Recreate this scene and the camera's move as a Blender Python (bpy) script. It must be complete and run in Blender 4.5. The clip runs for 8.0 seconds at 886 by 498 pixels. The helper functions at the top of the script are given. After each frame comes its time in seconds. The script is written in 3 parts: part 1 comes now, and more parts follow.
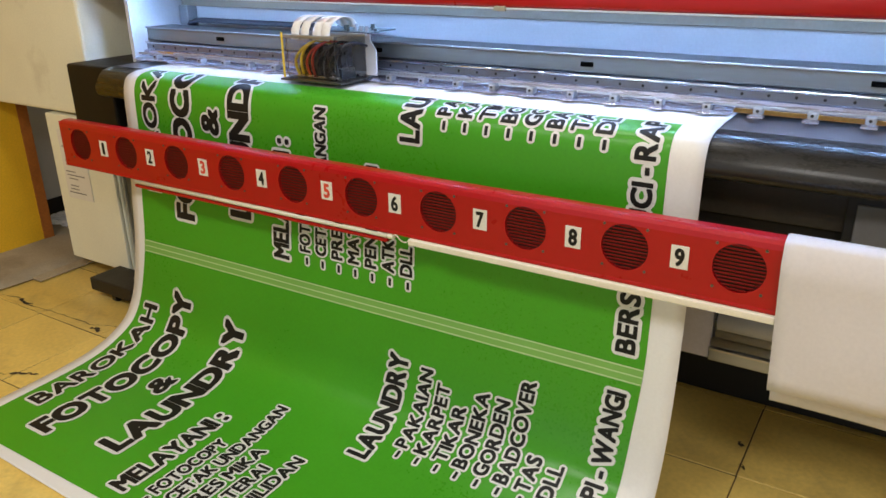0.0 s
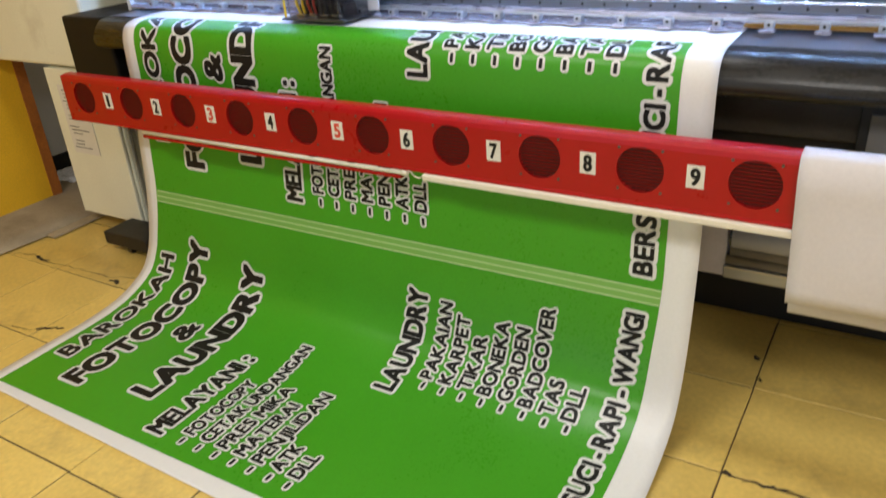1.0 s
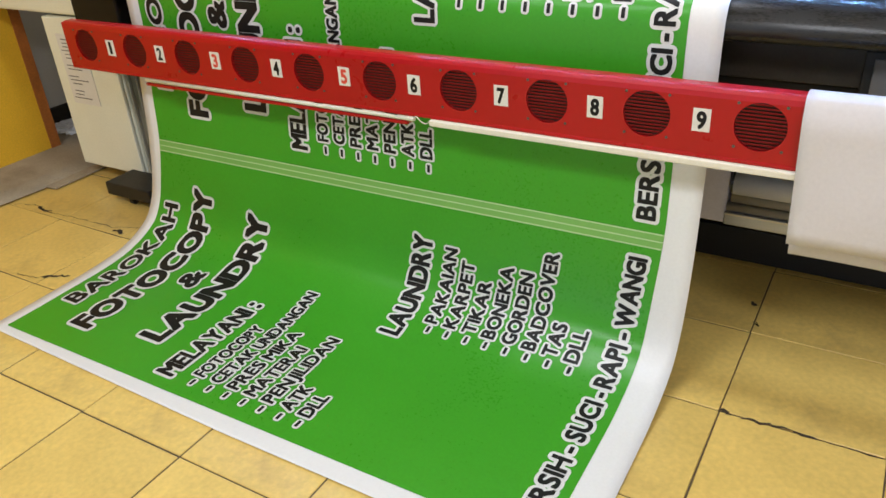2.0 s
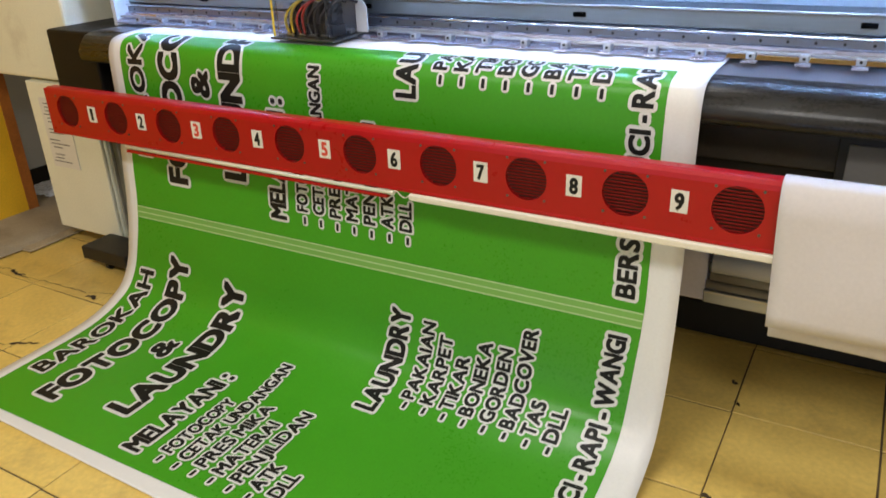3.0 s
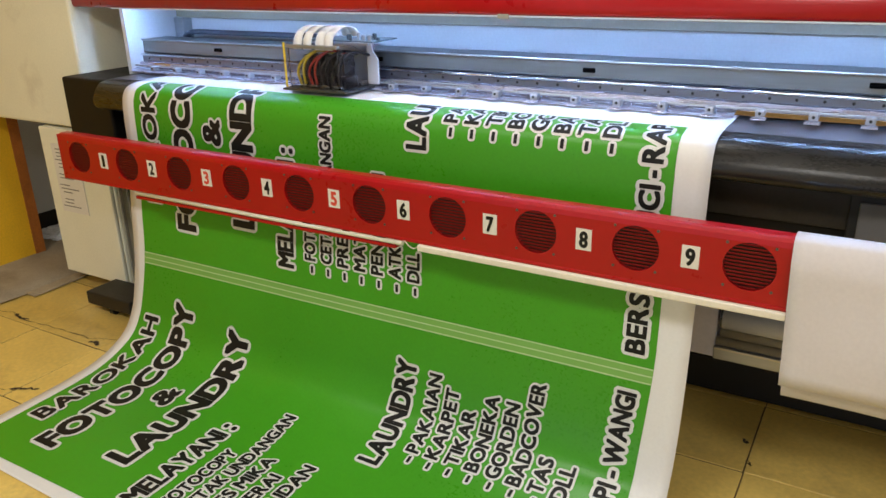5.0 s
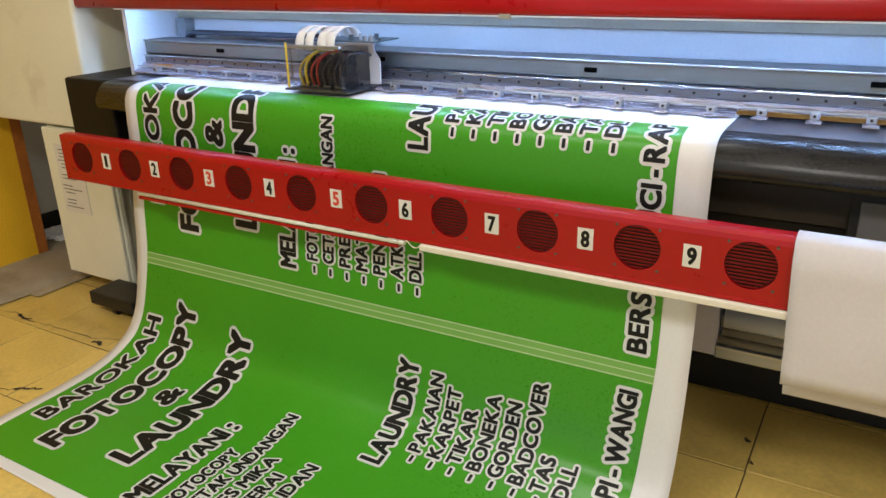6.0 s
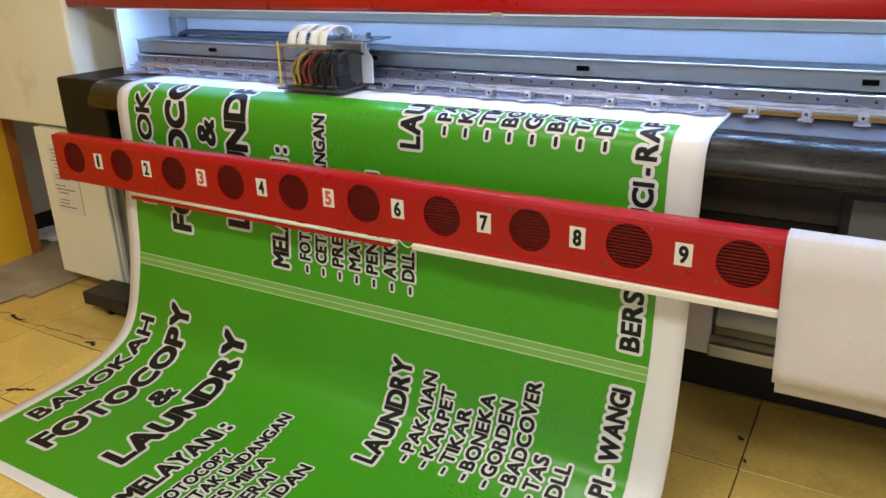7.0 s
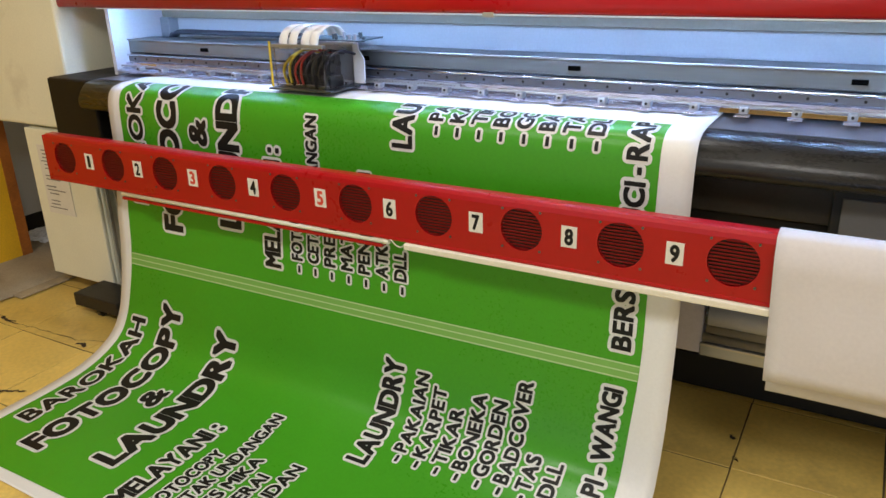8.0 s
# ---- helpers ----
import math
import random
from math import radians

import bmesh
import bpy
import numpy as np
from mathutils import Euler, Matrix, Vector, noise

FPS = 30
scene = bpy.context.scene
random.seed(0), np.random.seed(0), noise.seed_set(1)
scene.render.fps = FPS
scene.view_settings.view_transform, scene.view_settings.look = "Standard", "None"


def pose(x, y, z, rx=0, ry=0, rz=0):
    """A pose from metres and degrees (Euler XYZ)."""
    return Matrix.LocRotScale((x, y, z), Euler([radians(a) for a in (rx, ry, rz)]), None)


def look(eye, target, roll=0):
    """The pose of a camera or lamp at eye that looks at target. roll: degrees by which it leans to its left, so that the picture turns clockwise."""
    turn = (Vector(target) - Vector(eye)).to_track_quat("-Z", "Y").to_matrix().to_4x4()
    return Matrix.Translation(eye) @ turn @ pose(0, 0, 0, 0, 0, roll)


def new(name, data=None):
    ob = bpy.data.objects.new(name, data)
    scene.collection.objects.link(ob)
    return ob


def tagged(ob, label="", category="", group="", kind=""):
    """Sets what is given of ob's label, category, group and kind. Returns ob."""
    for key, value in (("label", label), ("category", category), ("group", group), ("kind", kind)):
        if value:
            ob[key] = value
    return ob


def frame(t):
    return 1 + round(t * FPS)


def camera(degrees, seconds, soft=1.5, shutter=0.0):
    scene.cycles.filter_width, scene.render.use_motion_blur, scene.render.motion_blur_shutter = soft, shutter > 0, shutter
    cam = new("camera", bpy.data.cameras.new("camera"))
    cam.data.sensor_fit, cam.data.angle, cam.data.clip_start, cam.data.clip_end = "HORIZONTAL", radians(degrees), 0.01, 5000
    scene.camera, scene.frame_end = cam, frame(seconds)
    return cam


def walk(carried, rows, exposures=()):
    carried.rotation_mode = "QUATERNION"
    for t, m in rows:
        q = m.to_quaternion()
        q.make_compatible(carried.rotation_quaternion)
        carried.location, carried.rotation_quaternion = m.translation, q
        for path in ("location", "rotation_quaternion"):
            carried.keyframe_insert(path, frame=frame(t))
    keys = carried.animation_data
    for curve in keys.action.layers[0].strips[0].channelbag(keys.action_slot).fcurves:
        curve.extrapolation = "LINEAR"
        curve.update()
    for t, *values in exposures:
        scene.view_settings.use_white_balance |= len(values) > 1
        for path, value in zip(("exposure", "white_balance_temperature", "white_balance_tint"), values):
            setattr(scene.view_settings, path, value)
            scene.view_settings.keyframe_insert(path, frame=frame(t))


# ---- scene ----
cam = camera(59.6, 8.0, shutter=0.4)

PATH = [
    (0, (0.283, -1.66, 1.455), (-0.71, -0.088, 0.718), -0.9),
    (0.5, (0.281, -1.68, 1.464), (-0.712, -0.128, 0.685), -2.6),
    (1, (0.261, -1.699, 1.456), (-0.707, -0.19, 0.571), -4.2),
    (1.2, (0.25, -1.715, 1.454), (-0.698, -0.226, 0.514), -4.7),
    (2.3, (0.249, -1.774, 1.423), (-0.68, -0.294, 0.451), -3.6),
    (2.5, (0.247, -1.767, 1.43), (-0.683, -0.26, 0.5), -3.1),
    (3, (0.243, -1.727, 1.451), (-0.68, -0.16, 0.619), -2.2),
    (3.5, (0.239, -1.7, 1.443), (-0.687, -0.096, 0.688), -1.4),
    (4, (0.226, -1.708, 1.449), (-0.708, -0.097, 0.72), -1.2),
    (4.5, (0.225, -1.717, 1.452), (-0.722, -0.108, 0.736), -1.2),
    (6, (0.227, -1.728, 1.454), (-0.729, -0.123, 0.739), -1.5),
    (6.5, (0.232, -1.725, 1.45), (-0.724, -0.121, 0.735), -1.6),
    (7, (0.236, -1.718, 1.453), (-0.713, -0.11, 0.735), -1.6),
    (7.5, (0.236, -1.717, 1.456), (-0.701, -0.104, 0.736), -1.6),
    (8, (0.24, -1.718, 1.448), (-0.694, -0.101, 0.734), -1.5),
]
EXPOSURES = [(0, 0.0, 6500, 10), (0.5, 0.0, 6500, 10), (1.0, 0.05, 6450, 10), (1.4, 0.15, 6200, 10), (2.3, 0.25, 5750, 11), (2.5, 0.19, 5800, 11), (3.0, 0.05, 6400, 10), (3.5, 0.0, 6500, 10), (8.0, 0.0, 6500, 10)]
walk(cam, [(t, look(eye, target, roll)) for t, eye, target, roll in PATH], EXPOSURES)

# ---- world and light ----
world = bpy.data.worlds.new("room_air")
scene.world = world
world.use_nodes = True
world.node_tree.nodes["Background"].inputs[0].default_value = (0.9, 0.95, 1.0, 1)
world.node_tree.nodes["Background"].inputs[1].default_value = 0.03


def area(name, m, sx, sy, watts, colour):
    lamp = bpy.data.lights.new(name, "AREA")
    lamp.shape, lamp.size, lamp.size_y, lamp.energy, lamp.color = "RECTANGLE", sx, sy, watts, colour
    ob = new(name, lamp)
    ob.matrix_world = m
    return ob


# daylight through an unseen shop front and unseen ceiling battens, placed to balance brightness; the LED modules inside
# the hood glow by themselves
area("shop_front_daylight", pose(-0.3, -4.3, 1.1, 90), 5.0, 1.9, 24, (0.97, 0.98, 1.0))
area("ceiling_light_a", pose(-0.7, -0.12, 2.9), 1.6, 0.3, 24, (1.0, 0.972, 0.94))
area("ceiling_light_b", pose(1.5, -2.5, 2.9), 1.6, 0.6, 62, (1.0, 0.972, 0.94))
# unseen third overhead lamp, added as fill from the left front
area("overhead_fill_c", pose(-1.6, -2.2, 2.9), 1.6, 0.3, 40, (1.0, 0.972, 0.94))


# ---- materials ----
def mat(name, colour, rough=0.5, metal=0.0, vary=0.12, scale=9.0, fine=120.0, bump=0.1, spec=0.5, dirt=None, dirt_at=0.62, coat=0.0, rand=0.0, stretch=(1, 1, 1)):
    """A procedural surface: base colour varied at two scales, fine relief, stains where dirt is given."""
    m = bpy.data.materials.new(name)
    m.use_nodes = True
    nt = m.node_tree
    n, l = nt.nodes, nt.links
    b = n["Principled BSDF"]
    b.inputs["Roughness"].default_value = rough
    b.inputs["Metallic"].default_value = metal
    b.inputs["Specular IOR Level"].default_value = spec
    b.inputs["Coat Weight"].default_value = coat
    b.inputs["Coat Roughness"].default_value = 0.12
    tc = n.new("ShaderNodeTexCoord")
    mp = n.new("ShaderNodeMapping")
    mp.inputs["Scale"].default_value = stretch
    l.new(tc.outputs["Object"], mp.inputs[0])
    big = n.new("ShaderNodeTexNoise")
    big.inputs["Scale"].default_value, big.inputs["Detail"].default_value = scale, 6
    small = n.new("ShaderNodeTexNoise")
    small.inputs["Scale"].default_value, small.inputs["Detail"].default_value = fine, 4
    for t in (big, small):
        l.new(mp.outputs[0], t.inputs["Vector"])
    mixn = n.new("ShaderNodeMath")
    mixn.operation = "ADD"
    l.new(big.outputs["Fac"], mixn.inputs[0])
    l.new(small.outputs["Fac"], mixn.inputs[1])
    ramp = n.new("ShaderNodeMapRange")
    ramp.inputs["From Min"].default_value, ramp.inputs["From Max"].default_value = 0.7, 1.3
    ramp.inputs["To Min"].default_value, ramp.inputs["To Max"].default_value = 1 - vary, 1 + vary
    l.new(mixn.outputs[0], ramp.inputs["Value"])
    val = ramp.outputs[0]
    if rand:
        info = n.new("ShaderNodeObjectInfo")
        rr = n.new("ShaderNodeMapRange")
        rr.inputs["To Min"].default_value, rr.inputs["To Max"].default_value = 1 - rand, 1 + rand
        l.new(info.outputs["Random"], rr.inputs["Value"])
        mul = n.new("ShaderNodeMath")
        mul.operation = "MULTIPLY"
        l.new(val, mul.inputs[0])
        l.new(rr.outputs[0], mul.inputs[1])
        val = mul.outputs[0]
    hsv = n.new("ShaderNodeHueSaturation")
    hsv.inputs["Color"].default_value = (*colour, 1)
    l.new(val, hsv.inputs["Value"])
    col = hsv.outputs[0]
    if dirt:
        d = n.new("ShaderNodeTexNoise")
        d.inputs["Scale"].default_value, d.inputs["Detail"].default_value, d.inputs["Roughness"].default_value = scale * 0.45, 8, 0.65
        l.new(mp.outputs[0], d.inputs["Vector"])
        dr = n.new("ShaderNodeMapRange")
        dr.inputs["From Min"].default_value, dr.inputs["From Max"].default_value = dirt_at - 0.1, dirt_at + 0.14
        l.new(d.outputs["Fac"], dr.inputs["Value"])
        mx = n.new("ShaderNodeMix")
        mx.data_type = "RGBA"
        l.new(dr.outputs[0], mx.inputs["Factor"])
        l.new(col, mx.inputs["A"])
        mx.inputs["B"].default_value = (*dirt, 1)
        col = mx.outputs["Result"]
    l.new(col, b.inputs["Base Color"])
    if bump:
        bp = n.new("ShaderNodeBump")
        bp.inputs["Strength"].default_value, bp.inputs["Distance"].default_value = bump, 0.002
        l.new(mixn.outputs[0], bp.inputs["Height"])
        l.new(bp.outputs[0], b.inputs["Normal"])
    rm = n.new("ShaderNodeMapRange")
    rm.inputs["From Min"].default_value, rm.inputs["From Max"].default_value = 0.7, 1.3
    rm.inputs["To Min"].default_value, rm.inputs["To Max"].default_value = max(0.02, rough - 0.06), min(1, rough + min(0.08, rough))
    l.new(mixn.outputs[0], rm.inputs["Value"])
    l.new(rm.outputs[0], b.inputs["Roughness"])
    return m


def glass(name, colour, rough=0.05):
    m = bpy.data.materials.new(name)
    m.use_nodes = True
    b = m.node_tree.nodes["Principled BSDF"]
    b.inputs["Base Color"].default_value = (*colour, 1)
    b.inputs["Transmission Weight"].default_value, b.inputs["Roughness"].default_value, b.inputs["IOR"].default_value = 1.0, rough, 1.42
    return m


M = {
    "tile": mat("glazed_tile", (0.70, 0.50, 0.135), 0.34, vary=0.12, scale=5, fine=60, bump=0.04, dirt=(0.30, 0.20, 0.07), dirt_at=0.66, rand=0.07),
    "grout": mat("dirty_grout", (0.10, 0.07, 0.035), 0.9),
    "crack": mat("crack_dirt", (0.05, 0.035, 0.02), 0.95),
    "mat": mat("grey_mat", (0.36, 0.30, 0.21), 0.85, vary=0.2, scale=6, dirt=(0.20, 0.16, 0.10)),
    "wall": mat("white_wall_paint", (0.62, 0.62, 0.60), 0.8, vary=0.06, scale=3),
    "ceil": mat("ceiling_paint", (0.75, 0.74, 0.70), 0.9, vary=0.05),
    "yellow": mat("yellow_paint", (0.80, 0.47, 0.02), 0.55, vary=0.12, scale=3, dirt=(0.45, 0.22, 0.02), dirt_at=0.68),
    "orange": mat("orange_wood", (0.36, 0.12, 0.02), 0.6, vary=0.25, scale=12),
    "red": mat("red_enamel", (0.38, 0.003, 0.006), 0.32, vary=0.06, scale=4, fine=40, bump=0.004, spec=0.3, coat=0.22, dirt=(0.29, 0.003, 0.006), dirt_at=0.68),
    # the bar's red made darker for the slats in the fan openings
    "red_dark": mat("dark_red_slats", (0.17, 0.005, 0.006), 0.5, vary=0.15, bump=0.05, spec=0.15),
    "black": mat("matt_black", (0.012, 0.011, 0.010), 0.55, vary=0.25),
    "black_gloss": mat("black_metal", (0.020, 0.020, 0.020), 0.28, 0.2, vary=0.12, stretch=(1, 8, 8)),
    "apron": mat("dark_apron", (0.010, 0.0085, 0.007), 0.5, vary=0.2, spec=0.2),
    "bed": mat("scratched_bed_metal", (0.20, 0.21, 0.24), 0.34, 0.8, vary=0.3, scale=10, fine=90, bump=0.12, stretch=(0.12, 1, 1)),
    "beam": mat("anodised_beam", (0.20, 0.215, 0.215), 0.40, 0.75, vary=0.08, scale=12, stretch=(0.06, 1, 1)),
    "apron_front": mat("brown_black_paint", (0.032, 0.027, 0.021), 0.42, vary=0.2, spec=0.35),
    "alu": mat("brushed_aluminium", (0.42, 0.44, 0.46), 0.36, 0.85, vary=0.08, scale=14, fine=160, bump=0.05, stretch=(0.06, 1, 1)),
    "alu_dark": mat("grey_aluminium", (0.13, 0.14, 0.15), 0.30, 0.9, vary=0.1, stretch=(0.06, 1, 1)),
    "rail_steel": mat("polished_rail_steel", (0.70, 0.71, 0.73), 0.03, 1.0, vary=0.05, bump=0.0),
    "chrome": mat("chrome", (0.72, 0.73, 0.74), 0.08, 1.0, vary=0.05, bump=0.02),
    "lilac": mat("pale_steel", (0.50, 0.50, 0.60), 0.25, 0.9, vary=0.06, stretch=(0.1, 1, 1)),
    "ochre": mat("ochre_belt", (0.32, 0.15, 0.02), 0.6, vary=0.2),
    "cream": mat("cream_enamel", (0.80, 0.80, 0.65), 0.45, vary=0.05, scale=4, bump=0.03, dirt=(0.46, 0.42, 0.31), dirt_at=0.7),
    "cream_dark": mat("grey_plastic_and_shade", (0.34, 0.32, 0.25), 0.5, vary=0.08),
    "backwhite": mat("white_inner_panel", (0.66, 0.69, 0.72), 0.45, vary=0.05, scale=2.5),
    "tube": mat("cream_tube", (0.78, 0.74, 0.62), 0.35, vary=0.06),
    "paper": mat("white_paper", (0.63, 0.60, 0.61), 0.75, vary=0.04, scale=3, bump=0.05),
    "vinyl": mat("white_vinyl", (0.76, 0.76, 0.76), 0.42, vary=0.03, scale=3, bump=0.03),
    "green": mat("green_ink", (0.056, 0.318, 0.013), 0.32, vary=0.06, scale=2.2, bump=0.03, spec=0.38, stretch=(1, 1, 1)),
    "pale": mat("pale_green_ink", (0.19, 0.43, 0.09), 0.4, vary=0.04),
    "line": mat("line_ink", (0.46, 0.62, 0.33), 0.4, vary=0.03),
    "white_ink": mat("unprinted_white", (0.70, 0.71, 0.70), 0.4, vary=0.03),
    "black_ink": mat("black_ink", (0.009, 0.009, 0.009), 0.45, vary=0.2, spec=0.25),
    "label": mat("label_paper", (0.74, 0.72, 0.66), 0.6, vary=0.05),
    "red_ink": mat("red_ink", (0.62, 0.06, 0.03), 0.5, vary=0.1),
    "grey_ink": mat("grey_ink", (0.22, 0.21, 0.19), 0.7),
    "wire_y": mat("yellow_tube", (0.75, 0.55, 0.03), 0.35),
    "wire_r": mat("red_tube", (0.45, 0.03, 0.02), 0.35),
    "wire_k": mat("dark_tube", (0.02, 0.02, 0.03), 0.3),
    "ribbon": mat("white_ribbon_cable", (0.82, 0.82, 0.82), 0.45, vary=0.04),
    "alu_mid": mat("satin_aluminium", (0.22, 0.23, 0.26), 0.35, 0.85, vary=0.1, stretch=(0.06, 1, 1)),
    "pcb": mat("circuit_board", (0.05, 0.07, 0.08), 0.45, vary=0.3, scale=60),
    "carriage_white": mat("white_bracket_paint", (0.72, 0.73, 0.78), 0.45, vary=0.05),
    "rod": mat("satin_steel_rod", (0.58, 0.55, 0.46), 0.38, 0.5, vary=0.08, stretch=(0.1, 1, 1)),
    "bracket_paint": mat("pale_bracket_paint", (0.72, 0.70, 0.82), 0.5, vary=0.05),
    "clear": glass("clear_acrylic", (0.93, 0.95, 1.0)),
    "hose": mat("cable_chain", (0.05, 0.055, 0.075), 0.55, vary=0.15),
    # near-black that stands for the shade inside the beam's slots
    "hole_shade": mat("hole_shade_black", (0.002, 0.002, 0.002), 0.95, spec=0.0),
    "grey": mat("grey_panel", (0.15, 0.145, 0.14), 0.6, vary=0.06),
    "bag": mat("plastic_film", (0.75, 0.78, 0.85), 0.2, vary=0.05),
}


led_mat = bpy.data.materials.new("led_glow")
led_mat.use_nodes = True
led_mat.node_tree.nodes["Principled BSDF"].inputs["Emission Color"].default_value = (0.32, 0.55, 1.0, 1)
led_mat.node_tree.nodes["Principled BSDF"].inputs["Emission Strength"].default_value = 310
M["led"] = led_mat


# ---- building helpers ----
def part(name, bm, material, parent=None, label="", smooth=False):
    me = bpy.data.meshes.new(name)
    bmesh.ops.recalc_face_normals(bm, faces=bm.faces)
    bm.to_mesh(me)
    bm.free()
    me.materials.append(material)
    if smooth:
        for p in me.polygons:
            p.use_smooth = True
    ob = new(name, me)
    if parent:
        hang(ob, parent)
    if label:
        ob["label"] = label
    return ob


def hang(ob, parent):
    ob.parent = parent
    ob.matrix_parent_inverse = world_of(parent).inverted()


def world_of(ob):
    m = ob.matrix_basis.copy()
    if ob.parent:
        m = world_of(ob.parent) @ ob.matrix_parent_inverse @ m
    return m


def thing(name, at, label, category, group=""):
    ob = new(name)
    ob.location = at
    ob.matrix_basis = Matrix.Translation(at)
    ob.empty_display_size = 0.05
    return tagged(ob, label, category, group)


def box(x0, x1, y0, y1, z0, z1, bevel=0.0, seg=2, bm=None):
    own = bmesh.new()
    bmesh.ops.create_cube(own, size=1)
    for v in own.verts:
        v.co = Vector((x0 + (v.co.x + 0.5) * (x1 - x0), y0 + (v.co.y + 0.5) * (y1 - y0), z0 + (v.co.z + 0.5) * (z1 - z0)))
    if bevel:
        bmesh.ops.bevel(own, geom=own.edges[:], offset=bevel, segments=seg, affect="EDGES", profile=0.5)
    if bm is None:
        return own
    me = bpy.data.meshes.new("t")
    own.to_mesh(me)
    own.free()
    bm.from_mesh(me)
    bpy.data.meshes.remove(me)
    return bm


def rod(a, b, r, n=16, bm=None, r2=None):
    bm = bm or bmesh.new()
    a, b = Vector(a), Vector(b)
    q = (b - a).to_track_quat("Z", "Y").to_matrix().to_4x4()
    bmesh.ops.create_cone(bm, cap_ends=True, segments=n, radius1=r, radius2=r if r2 is None else r2, depth=(b - a).length,
                          matrix=Matrix.Translation((a + b) / 2) @ q)
    return bm


def extrude_x(profile, x0, x1, closed=True, bm=None, steps=1):
    """A (y, z) outline drawn out along x."""
    bm = bm or bmesh.new()
    rows = []
    for i in range(steps + 1):
        x = x0 + (x1 - x0) * i / steps
        rows.append([bm.verts.new((x, y, z)) for y, z in profile])
    n = len(profile)
    for a, b in zip(rows, rows[1:]):
        for j in range(n if closed else n - 1):
            k = (j + 1) % n
            bm.faces.new((a[j], a[k], b[k], b[j]))
    if closed:
        bm.faces.new(rows[0][::-1])
        bm.faces.new(rows[-1])
    return bm


def sweep(points, r, n=8, flat=1.0, bm=None):
    """A tube along points; flat < 1 makes a ribbon."""
    bm = bm or bmesh.new()
    pts = [Vector(p) for p in points]
    fine = []
    for i in range(len(pts) - 1):
        p0, p1, p2, p3 = pts[max(i - 1, 0)], pts[i], pts[i + 1], pts[min(i + 2, len(pts) - 1)]
        for k in range(6):
            t = k / 6
            fine.append(0.5 * (2 * p1 + (p2 - p0) * t + (2 * p0 - 5 * p1 + 4 * p2 - p3) * t * t + (3 * p1 - p0 - 3 * p2 + p3) * t ** 3))
    fine.append(pts[-1])
    rings = []
    for i, p in enumerate(fine):
        d = (fine[min(i + 1, len(fine) - 1)] - fine[max(i - 1, 0)]).normalized()
        side = Vector((1, 0, 0)) if abs(d.x) < 0.8 else Vector((0, 1, 0))
        side = (side - d * side.dot(d)).normalized()
        up = d.cross(side)
        rings.append([bm.verts.new(p + r * (math.cos(2 * math.pi * j / n) * side + flat * math.sin(2 * math.pi * j / n) * up)) for j in range(n)])
    for a, b in zip(rings, rings[1:]):
        for j in range(n):
            k = (j + 1) % n
            bm.faces.new((a[j], a[k], b[k], b[j]))
    bm.faces.new(rings[0][::-1])
    bm.faces.new(rings[-1])
    return bm


GLYPHS = {}


def glyph(ch, offset):
    """Vertices and faces of one letter of the built-in font, capital height about 0.7, from x = 0."""
    if (ch, offset) not in GLYPHS:
        cu = bpy.data.curves.new("glyph", "FONT")
        cu.body, cu.size, cu.offset, cu.resolution_u, cu.fill_mode = ch, 1.0, offset, 4, "BOTH"
        ob = new("glyph", cu)
        dg = bpy.context.evaluated_depsgraph_get()
        me = bpy.data.meshes.new_from_object(ob.evaluated_get(dg))
        vs = [v.co.copy() for v in me.vertices]
        fs = [tuple(p.vertices) for p in me.polygons]
        bpy.data.objects.remove(ob)
        bpy.data.curves.remove(cu)
        bpy.data.meshes.remove(me)
        GLYPHS[(ch, offset)] = (vs, fs)
    return GLYPHS[(ch, offset)]


def typeset(text, bold, rim=0.0, gap=0.10):
    """Letters in a row as a list of (vertices, faces), and the width of the row; capital height 1."""
    out, x = [], 0.0
    cap = max(v.y for v in glyph("H", bold)[0]) - min(v.y for v in glyph("H", bold)[0])
    low = min(v.y for v in glyph("H", bold)[0])
    for ch in text:
        if ch == " ":
            x += 0.26
            continue
        vs, fs = glyph(ch, bold)
        left, right = min(v.x for v in vs), max(v.x for v in vs)
        rv, rf = glyph(ch, bold + rim) if rim else (vs, fs)
        out.append(([((v.x - left + x) / cap, (v.y - low) / cap) for v in rv], rf))
        x += right - left + gap
    return out, (x - gap) / cap


